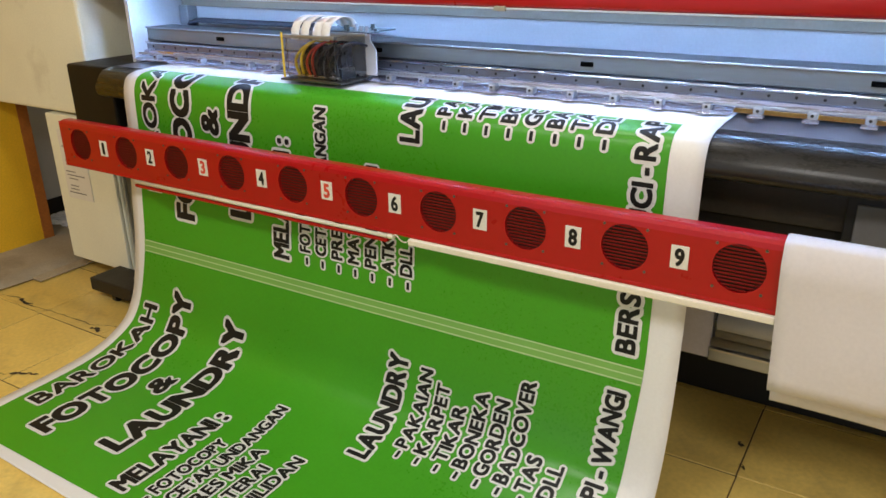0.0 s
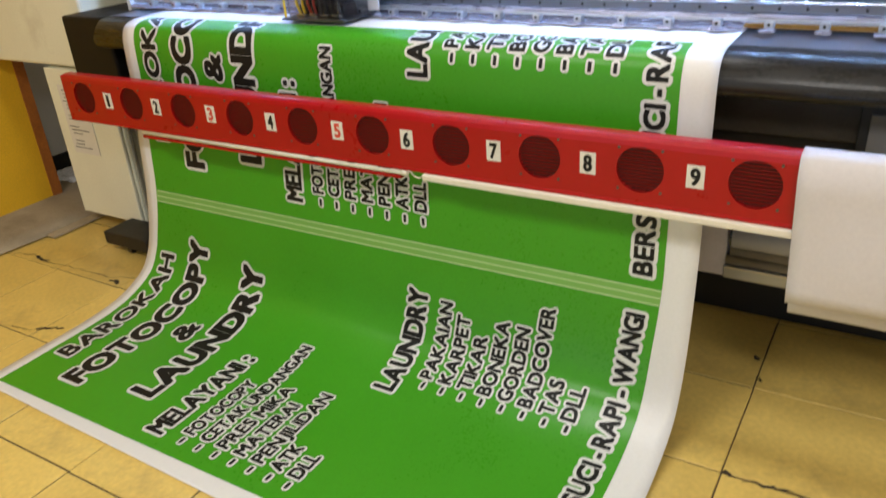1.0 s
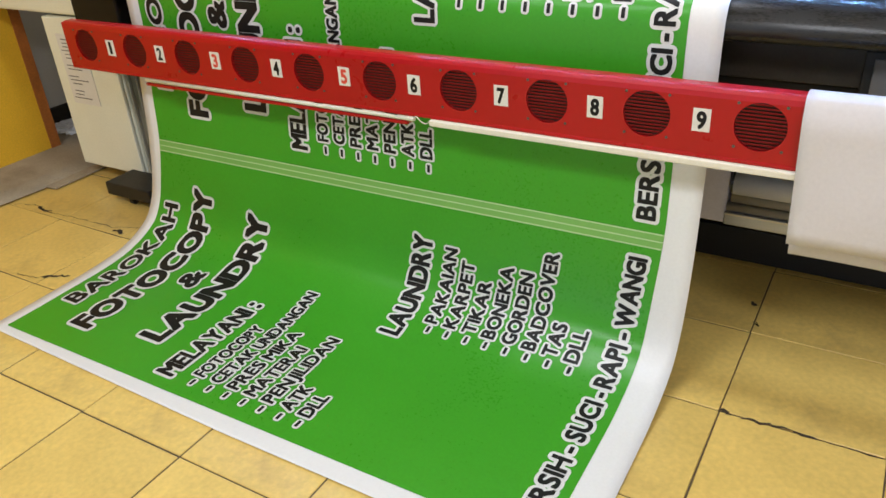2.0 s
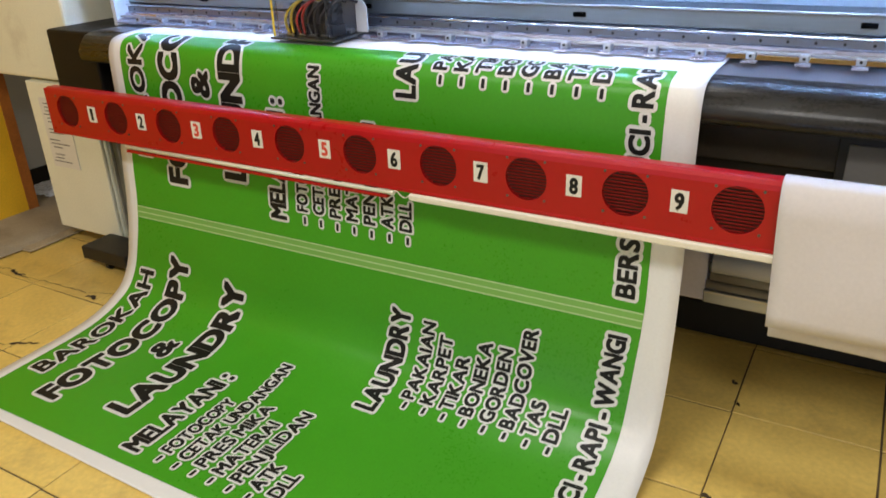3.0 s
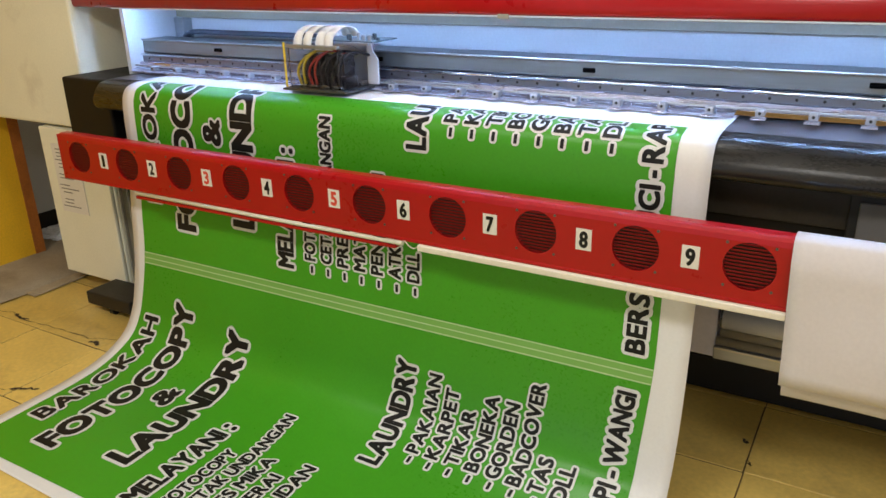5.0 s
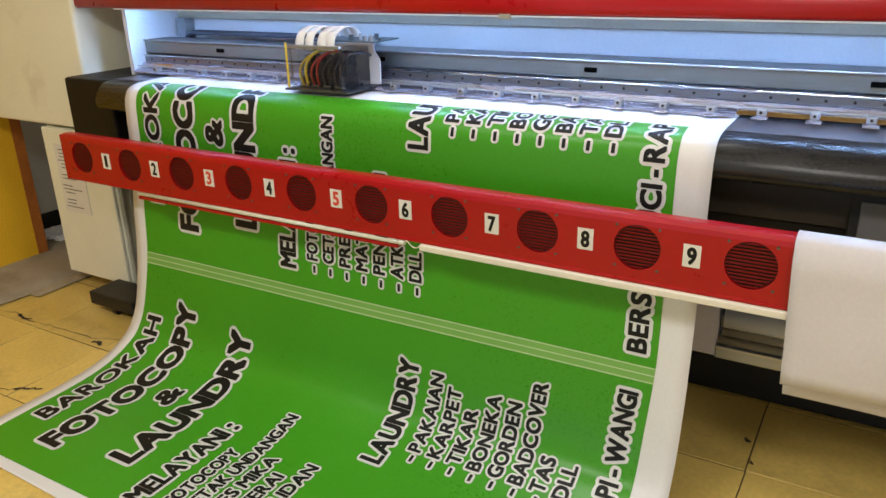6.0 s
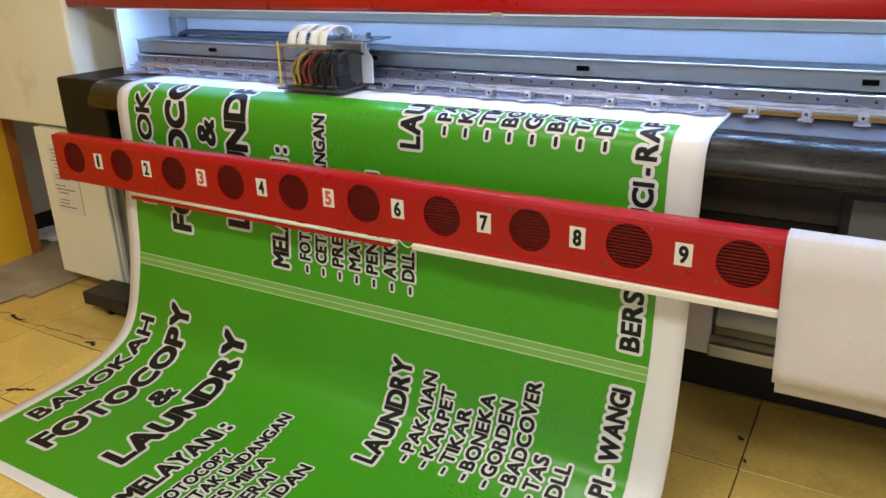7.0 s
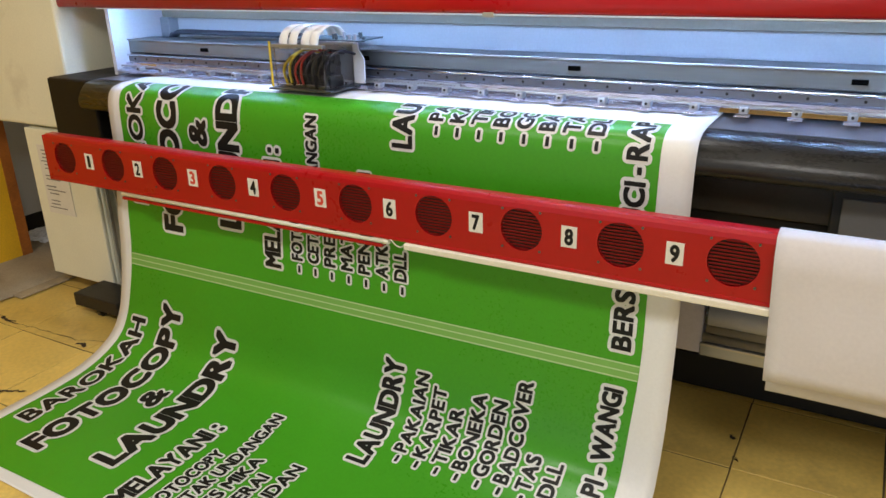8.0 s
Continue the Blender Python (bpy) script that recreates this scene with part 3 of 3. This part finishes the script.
# ---- printer ----
def printer():
    p = thing("wide_format_printer", (-0.8, 0.6, 0.0), "wide roll printer with red hood, aluminium gantry and dark front roller", "printer")
    top = 1.0275
    # bed and rounded front edge
    prof = [(0.60, top - 0.03), (0.60, top - 0.002), (0.26, top - 0.002), (0.225, top - 0.004), (0.20, top - 0.010), (0.186, top - 0.022), (0.174, 0.992), (0.165, 0.975), (0.158, 0.965), (0.157, 0.945), (0.165, 0.93), (0.185, 0.92), (0.22, 0.915), (0.22, 0.96)]
    part("front_roller", extrude_x([(y + 0.004, z) for y, z in prof], -2.43, 1.5), M["black_gloss"], p, "glossy dark curved front edge of the bed", True)
    part("bed_plate", box(-2.42, 1.5, 0.255, 0.60, 1.0257, 1.0271), M["bed"], p, "scratched satin metal bed plate")
    part("apron", box(-2.72, 1.5, 0.298, 0.34, 0.80, 0.93, 0.004), M["apron_front"], p, "dark brown painted front apron")
    part("lower_apron", box(-2.72, 1.5, 0.31, 0.34, 0.56, 0.80, 0.003), M["apron"], p)
    part("bed_box", box(-2.72, 1.5, 0.34, 0.75, 0.62, 0.995, 0.004), M["apron"], p)
    part("side_filler", box(-2.72, -2.44, 0.24, 0.60, 0.78, 1.02, 0.01), M["apron"], p)
    part("frame", box(0.168, 0.9, 0.288, 0.298, 0.60, 0.893, 0.003), M["black"], p)
    part("grey_cover_plate", box(0.19, 0.9, 0.282, 0.29, 0.58, 0.878, 0.003), M["grey"], p, "grey cover plate")
    # gantry beam
    beam = part("gantry_beam", box(-2.48, 1.5, 0.472, 0.60, 1.10, 1.152, 0.003), M["beam"], p, "grey aluminium gantry beam")
    # thin paler rod added to carry the highlight along the beam's edge
    part("beam_edge_highlight", rod((-2.48, 0.470, 1.1505), (1.5, 0.470, 1.1505), 0.0035, 16), M["alu"], p, "", True)
    part("linear_rail", rod((-2.48, 0.460, 1.0925), (1.5, 0.460, 1.0925), 0.0045, 20), M["rail_steel"], p, "bright steel linear rail", True)
    rail = part("rail_base", box(-2.48, 1.5, 0.462, 0.60, 1.066, 1.088, 0.002), M["alu_mid"], p)
    # proud black studs stand for the shade in the rail's bolt holes
    for k in range(60):
        x = -2.44 + k * 0.066
        part("rail_hole_shade", rod((x, 0.4605, 1.078), (x, 0.470, 1.078), 0.0042, 8), M["black"], rail)
    # no recess is cut: raised black blocks stand for shaded slots
    for k in range(8):
        x = -2.055 + 0.745 * k
        if x < 1.4:
            part("dark_slot_block", box(x - 0.019, x + 0.019, 0.4665, 0.478, 1.117, 1.131, 0.002), M["hole_shade"], beam)
    part("lower_plate", extrude_x([(0.462, 1.066), (0.446, 1.064), (0.440, 1.044), (0.60, 1.044), (0.60, 1.066)], -2.48, 1.5), M["lilac"], p, "pale steel guide plate")
    ruler = part("ruler", extrude_x([(0.4395, 1.052), (0.4415, 1.052), (0.4445, 1.063), (0.4425, 1.063)], -2.3, -0.93), M["alu"], p, "printed measuring strip")
    for k in range(110):
        x = -2.28 + k * 0.0122
        part("tick", box(x, x + 0.0025, 0.4375, 0.4405, 1.054, 1.058 if k % 5 else 1.061), M["grey_ink"], ruler)
    part("press_plate", extrude_x([(0.372, 1.0365), (0.372, 1.0390), (0.424, 1.0520), (0.434, 1.0520), (0.434, 1.0480), (0.424, 1.0480)], -2.46, -0.135), M["lilac"], p, "pale steel press plate over the vinyl")
    part("clamp_rail", box(-2.46, 1.5, 0.402, 0.412, 1.0545, 1.0605, 0.002), M["alu"], p)
    part("belt_strip", box(-0.14, 1.5, 0.424, 0.430, 1.035, 1.047, 0.001), M["ochre"], p, "ochre strip behind the clamps")
    for k in range(30):
        x = -2.33 + 0.1255 * k - 0.0005
        c = part("clamp", box(x - 0.0115, x + 0.0115, 0.376, 0.406, 1.0425, 1.061, 0.004), M["alu"], p, "small steel media clamp")
        part("clamp_foot", box(x - 0.018, x + 0.018, 0.346, 0.382, 1.0392, 1.0435, 0.0015), M["lilac"], c)
        part("clamp_screw", rod((x, 0.374, 1.053), (x, 0.3775, 1.053), 0.004, 10), M["black"], c)
    # inner back panel, hood
    part("back_panel", box(-2.48, 1.5, 0.70, 0.72, 1.0, 1.30), M["backwhite"], p, "white inner panel lit by a strip light")
    # ledge coloured grey for the shade high on the inner panel
    part("back_shade_ledge", box(-2.48, 1.5, 0.665, 0.70, 1.222, 1.30, 0.003), M["cream_dark"], p)
    side = part("inner_side_panel", box(-2.50, -2.48, 0.40, 0.72, 1.0, 1.30), M["backwhite"], p)
    part("inner_post", box(-2.476, -2.425, 0.645, 0.698, 1.04, 1.225, 0.004), M["alu"], p)
    hood = [(0.352, 1.283), (0.346, 1.287), (0.343, 1.295), (0.343, 1.312), (0.350, 1.345), (0.372, 1.385), (0.41, 1.42), (0.47, 1.45), (0.55, 1.462), (0.72, 1.462), (0.72, 1.30), (0.71, 1.30), (0.71, 1.452), (0.55, 1.452), (0.475, 1.44), (0.418, 1.411), (0.381, 1.379), (0.360, 1.343), (0.353, 1.312), (0.354, 1.295)]
    part("hood", extrude_x(hood, -2.75, 1.5), M["red"], p, "glossy red rounded hood", True)
    part("hood_lip", box(-2.48, 1.5, 0.346, 0.372, 1.2785, 1.283, 0.001), M["backwhite"], p)
    part("led_holder", box(-2.48, 1.5, 0.372, 0.40, 1.291, 1.303, 0.002), M["alu"], p)
    led = part("led_tape", box(-2.46, 1.48, 0.376, 0.396, 1.2885, 1.291), M["backwhite"], p)
    for k in range(30):
        x = -2.40 + 0.13 * k
        part("led_module", box(x - 0.022, x + 0.022, 0.380, 0.392, 1.2862, 1.2883), M["led"], led)
    part("hood_latch", box(-0.80, -0.765, 0.340, 0.350, 1.273, 1.287, 0.002), M["cream_dark"], p)
    # left end housing and leg cabinet
    part("end_housing", box(-3.62, -2.707, 0.325, 0.72, 0.784, 1.36, 0.012), M["cream"], p, "cream end housing")
    part("side_rail", box(-2.70, -2.44, 0.246, 0.32, 0.748, 0.779, 0.003), M["cream_dark"], p, "grey rail under the end of the bed")
    # base and rollers under the bed
    part("base_rail", box(-2.6, 1.5, 0.775, 0.86, 0.0, 0.125, 0.004), M["black"], p, "black floor rail")
    # black filler added to close the dark space behind the rollers
    part("dark_rear_filler", box(-2.6, 1.5, 0.86, 0.88, 0.0, 0.62), M["apron"], p)
    for x in (-2.55, 1.2):
        part("leg", box(x, x + 0.1, 0.70, 0.775, 0.0, 0.62, 0.004), M["black"], p)
    part("take_up_roll", rod((-0.105, 0.425, 0.452), (1.4, 0.425, 0.452), 0.036, 32), M["vinyl"], p, "white vinyl roll on its core", True)
    part("roll_end", rod((-0.112, 0.43, 0.452), (-0.105, 0.43, 0.452), 0.036, 32), M["alu_dark"], p)
    part("guide_rod", rod((-0.11, 0.425, 0.402), (1.4, 0.425, 0.402), 0.014, 24), M["rod"], p, "", True)
    part("guide_rod", rod((-0.12, 0.425, 0.372), (1.4, 0.425, 0.372), 0.013, 24), M["rod"], p, "", True)
    part("guide_channel", box(-0.125, 1.4, 0.42, 0.50, 0.312, 0.352, 0.003), M["alu"], p)
    part("channel_lip", box(-0.125, 1.4, 0.414, 0.424, 0.346, 0.354, 0.002), M["rod"], p)
    part("roller_bracket", box(-0.215, -0.122, 0.43, 0.55, 0.312, 0.62, 0.004), M["bracket_paint"], p, "pale painted roller bracket")
    return p


def leg_cabinet():
    c = thing("leg_cabinet", (-2.86, 0.5, 0.0), "cream metal cabinet under the printer end, with a taped note", "cabinet")
    part("body", box(-3.08, -2.655, 0.345, 0.80, 0.068, 0.772, 0.006), M["cream"], c)
    part("door", box(-3.083, -2.660, 0.325, 0.343, 0.075, 0.770, 0.005), M["cream"], c, "plain cream door")
    part("edge_strip", box(-2.653, -2.645, 0.36, 0.375, 0.08, 0.76), M["cream_dark"], c)
    part("side_plate", box(-2.652, -2.642, 0.40, 0.78, 0.075, 0.76, 0.003), M["cream_dark"], c)
    for x in (-3.0, -2.75):
        part("foot", rod((x, 0.6, 0.0), (x, 0.6, 0.07), 0.03), M["black"], c)
    note = thing("taped_note", (-2.92, 0.323, 0.55), "white handwritten note taped to the cream cabinet door", "note")
    part("paper", box(-3.01, -2.83, 0.3205, 0.3235, 0.385, 0.70), M["label"], note)
    rnd = random.Random(5)
    for k in range(17):
        z = 0.675 - 0.0165 * k
        if k in (6, 9, 13):
            continue
        x = -2.995 + rnd.uniform(0, 0.02)
        part("ink_line", box(x, x + rnd.uniform(0.05, 0.13), 0.3188, 0.3200, z, z + 0.0045), M["grey_ink"], note)
    return c


def foot_block():
    f = thing("support_foot", (-2.66, 0.24, 0.0), "black metal support foot with small castors beside the cabinet", "foot")
    part("block", box(-2.735, -2.45, 0.17, 0.33, 0.035, 0.095, 0.006), M["black"], f)
    for x, y in ((-2.60, 0.20), (-2.48, 0.21), (-2.60, 0.31), (-2.48, 0.31)):
        part("castor", rod((x - 0.012, y, 0.018), (x + 0.012, y, 0.018), 0.018, 16), M["black_gloss"], f)
    return f


def carriage(x0):
    """The print carriage as an open frame with ink dampers, tubes and a clear cover; x0 its left side."""
    c = thing("print_carriage", (x0 + 0.15, 0.34, 1.03), "steel print carriage with ink tubes behind a clear cover", "carriage")
    x1 = x0 + 0.205
    part("base_plate", box(x0 - 0.02, x1 + 0.03, 0.235, 0.455, 1.043, 1.049, 0.0015), M["alu_dark"], c)
    part("back_plate", box(x0, x1, 0.437, 0.445, 1.049, 1.19, 0.002), M["alu"], c)
    part("side_plate", box(x0 - 0.004, x0, 0.26, 0.44, 1.049, 1.185, 0.001), M["clear"], c, "clear side plate")
    sp = bmesh.new()
    pts = [(0.25, 1.05), (0.25, 1.185), (0.32, 1.185), (0.40, 1.15), (0.44, 1.12), (0.44, 1.05)]
    extrude_x(pts, x1 - 0.003, x1 + 0.003, bm=sp)
    bracket = part("side_bracket", sp, M["clear"], c, "clear cut acrylic side bracket")
    # black discs on the face stand for the dark of cut holes
    for y, z, r in ((0.285, 1.15, 0.013), (0.285, 1.115, 0.014), (0.325, 1.125, 0.007)):
        part("round_hole_shade", rod((x1 + 0.003, y, z), (x1 + 0.0042, y, z), r, 16), M["black"], bracket)
    fl = bmesh.new()
    outline = [(0.004, 1.052), (0.046, 1.052), (0.046, 1.132), (0.024, 1.162), (0.024, 1.186), (0.004, 1.186)]
    near = [fl.verts.new((x1 + a, 0.400, b)) for a, b in outline]
    far = [fl.verts.new((x1 + a, 0.406, b)) for a, b in outline]
    fl.faces.new(near)
    fl.faces.new(far[::-1])
    for k in range(6):
        fl.faces.new((near[k], far[k], far[(k + 1) % 6], near[(k + 1) % 6]))
    part("flange", fl, M["carriage_white"], c, "white cut mounting plate")
    part("flange_web", box(x1 + 0.004, x1 + 0.012, 0.408, 0.430, 1.05, 1.185, 0.001), M["alu_mid"], c)
    part("front_cover", box(x0, x1, 0.248, 0.252, 1.06, 1.185, 0.001), M["clear"], c, "clear acrylic front cover")
    part("top_bar", box(x0 - 0.004, x1, 0.246, 0.262, 1.178, 1.188, 0.002), M["alu"], c)
    part("edge_strip", box(x0 - 0.016, x0 - 0.009, 0.246, 0.252, 1.05, 1.195, 0.002), M["wire_y"], c, "yellow edge strip")
    mats = ("wire_y", "wire_r", "wire_k", "wire_k")
    for k in range(4):
        xc = x0 + 0.033 + 0.047 * k
        part("print_head", box(xc - 0.018, xc + 0.018, 0.29, 0.36, 1.049, 1.085, 0.003), M["black"], c)
        part("damper", box(xc - 0.014, xc + 0.014, 0.30, 0.355, 1.085, 1.150, 0.004), M["wire_k"], c)
        part("head_foot", box(xc - 0.015, xc + 0.015, 0.272, 0.288, 1.049, 1.060, 0.002), M["chrome"], c)
        for q in (-1, 1):
            part("ink_tube", sweep([(xc + 0.009 * q, 0.285, 1.052), (xc + 0.012 * q, 0.272, 1.10), (xc + 0.02 + 0.006 * q, 0.275, 1.14), (xc + 0.05, 0.31, 1.165), (xc + 0.065, 0.37, 1.15)], 0.0045, 8), M[mats[k]], c, "", True)
    part("circuit_board", box(x0 + 0.03, x1 + 0.10, 0.30, 0.44, 1.196, 1.200), M["pcb"], c, "green-black circuit board")
    part("board_rail", box(x0 + 0.02, x1 + 0.09, 0.29, 0.30, 1.190, 1.197, 0.001), M["alu"], c)
    part("board_post", box(x1 - 0.02, x1 - 0.012, 0.42, 0.438, 1.188, 1.1965), M["alu"], c)
    rnd = random.Random(3)
    for k in range(9):
        bx, by = x0 + 0.185 + 0.014 * k, rnd.uniform(0.31, 0.42)
        part("component", rod((bx, by, 1.2), (bx, by, 1.2 + rnd.uniform(0.008, 0.022)), rnd.uniform(0.004, 0.007), 10), M["alu"] if k % 2 else M["pcb"], c)
    for k, xr in enumerate((x0 + 0.035, x0 + 0.075, x0 + 0.125, x0 + 0.16)):
        part("ribbon_cable", ribbon([(xr, 0.262, 1.172), (xr + 0.002, 0.262, 1.20), (xr + 0.010, 0.275, 1.228), (xr + 0.024, 0.31, 1.243), (xr + 0.034, 0.345, 1.232), (xr + 0.038, 0.36, 1.203)], 0.034), M["ribbon"], c, "white flat ribbon cable", True)
    return c


def ribbon(points, width):
    bm = bmesh.new()
    rows = []
    pts = [Vector(p) for p in points]
    for i in range(len(pts) - 1):
        p0, p1, p2, p3 = pts[max(i - 1, 0)], pts[i], pts[i + 1], pts[min(i + 2, len(pts) - 1)]
        for k in range(5):
            t = k / 5
            q = 0.5 * (2 * p1 + (p2 - p0) * t + (2 * p0 - 5 * p1 + 4 * p2 - p3) * t * t + (3 * p1 - p0 - 3 * p2 + p3) * t ** 3)
            rows.append((bm.verts.new(q - Vector((width / 2, 0, 0))), bm.verts.new(q + Vector((width / 2, 0, 0))), bm.verts.new(q + Vector((width / 2, 0.0012, 0.0012))), bm.verts.new(q + Vector((-width / 2, 0.0012, 0.0012)))))
    for a, b in zip(rows, rows[1:]):
        for j in range(4):
            k = (j + 1) % 4
            bm.faces.new((a[j], a[k], b[k], b[j]))
    return bm


def cable_loop(x_end):
    h = thing("cable_chain", (-1.9, 0.62, 1.15), "dark flat cable chain looping to the print carriage", "cable")
    prof = [(x_end + 0.10, 0.62, 1.1675), (x_end - 0.05, 0.62, 1.168)] + [(x_end - 0.05 - 0.15 * k, 0.62, 1.172) for k in range(1, 6)] + [(x_end - 0.84, 0.62, 1.166), (x_end - 0.868, 0.62, 1.148), (x_end - 0.86, 0.62, 1.128), (x_end - 0.82, 0.62, 1.118), (x_end - 0.5, 0.62, 1.116)]
    bm = sweep(prof, 0.019, 10, 0.55)
    part("chain", bm, M["hose"], h, "", True)
    part("chain_tail", box(x_end - 0.25, x_end + 0.2, 0.605, 0.635, 1.1, 1.116), M["hose"], h)
    for k, m in enumerate(("wire_r", "wire_y", "wire_k")):
        part("lead", sweep([(x_end + 0.09, 0.60 + 0.008 * k, 1.168), (x_end + 0.12, 0.56, 1.18 + 0.003 * k), (x_end + 0.15, 0.48, 1.18), (x_end + 0.17, 0.43, 1.199)], 0.003, 6), M[m], h)
    return h


def corner_things(floor):
    # yellow partition with an orange edge board, left of the printer
    y = thing("yellow_partition", (-3.64, -0.4, 0.0), "yellow painted partition with a worn orange wooden edge", "partition")
    bm = bmesh.new()
    pts = [(-2.2, 0.0), (0.488, 0.0), (0.487, 0.8), (0.484, 2.4), (-2.2, 2.4)]
    part("panel", extrude_x(pts, -3.68, -3.60, bm=bm), M["yellow"], y)
    pts = [(0.488, 0.0), (0.543, 0.0), (0.541, 0.8), (0.536, 2.4), (0.484, 2.4), (0.487, 0.8)]
    part("edge_board", extrude_x(pts, -3.70, -3.595), M["orange"], y, "worn orange wooden board")
    tagged(part("baseboard", box(-5.8, -2.9, 1.22, 1.25, 0.0, 0.10), M["black"]), "dark baseboard along the back wall", "baseboard", kind="structure")
    m = thing("floor_mat", (-3.7, 0.1, 0.0), "worn grey-beige sheet lying on the tiled floor", "mat")
    bm = bmesh.new()
    rows = []
    for i in range(13):
        u = i / 12
        row = []
        for j in range(11):
            v = j / 10
            x = -5.2 + u * (2.03 - 0.02 * math.sin(7 * v) - 0.012 * math.sin(19 * v))
            row.append(bm.verts.new((x, -1.3 + 2.5 * v + 0.02 * math.sin(5 * u), 0.004 + 0.003 * noise.noise(Vector((x * 3, v * 7, 0))) + 0.002)))
        rows.append(row)
    for a, b in zip(rows, rows[1:]):
        for j in range(10):
            bm.faces.new((a[j], b[j], b[j + 1], a[j + 1]))
    sheet = part("sheet", bm, M["mat"], m, "", True)
    sheet.modifiers.new("thickness", "SOLIDIFY").thickness = 0.003
    s = thing("wood_strip", (-3.0, 0.25, 0.0), "flat grey strip lying on the floor by the cabinet", "strip")
    part("strip", box(-3.155, -3.085, 0.14, 0.50, 0.004, 0.012, 0.002), M["mat"], s)
    bag = thing("plastic_film", (-3.78, 0.72, 0.0), "crumpled shiny plastic film on the floor by the wall", "plastic film")
    bm = bmesh.new()
    bmesh.ops.create_grid(bm, x_segments=14, y_segments=14, size=0.12)
    for v in bm.verts:
        v.co = Vector((-3.78 + v.co.x, 0.74 + v.co.y * 0.8, 0.012 + 0.03 * abs(noise.noise(v.co * 22)) + 0.03 * max(0, noise.noise(v.co * 9))))
    part("film", bm, M["bag"], bag)
    # broken joints and chipped tiles
    crack(floor, [(-3.13, -0.04), (-3.03, -0.004), (-2.92, -0.03), (-2.72, -0.018), (-2.5, -0.01), (-2.31, 0.05)], 0.005)
    crack(floor, [(-3.0, -0.012), (-2.95, -0.026), (-2.89, -0.018)], 0.026)
    crack(floor, [(-2.47, -0.026), (-2.44, -0.018), (-2.41, -0.03)], 0.028)
    crack(floor, [(-2.52, -0.436), (-2.46, -0.43), (-2.41, -0.42)], 0.006)
    crack(floor, [(-2.41, -0.41), (-2.36, -0.385), (-2.305, -0.357)], 0.018)
    crack(floor, [(0.012, -0.05), (0.05, -0.056)], 0.022)
    crack(floor, [(0.07, -0.058), (0.15, -0.05), (0.26, -0.056)], 0.014)
    crack(floor, [(0.26, -0.056), (0.40, -0.052), (0.6, -0.05)], 0.007)
    crack(floor, [(0.005, 0.41), (0.018, 0.40), (0.022, 0.385)], 0.010)
    crack(floor, [(-0.026, 0.525), (-0.008, 0.498)], 0.022)
    tagged(part("wall_return", box(-4.02, -3.95, 0.50, 1.25, 0.0, 3.0), M["wall"]), "plain grey-white wall beside the yellow partition", "wall", kind="structure")
    tagged(part("baseboard", box(-3.95, -3.935, 0.50, 1.22, 0.0, 0.10), M["black"]), "dark baseboard along the short wall", "baseboard", kind="structure")


room()
printer()
leg_cabinet()
foot_block()
fan_bar()
draped_paper()
CARRIAGE_X = -1.515
carriage(CARRIAGE_X)
cable_loop(CARRIAGE_X)
banner()
floor_ob = tile_floor()
corner_things(floor_ob)
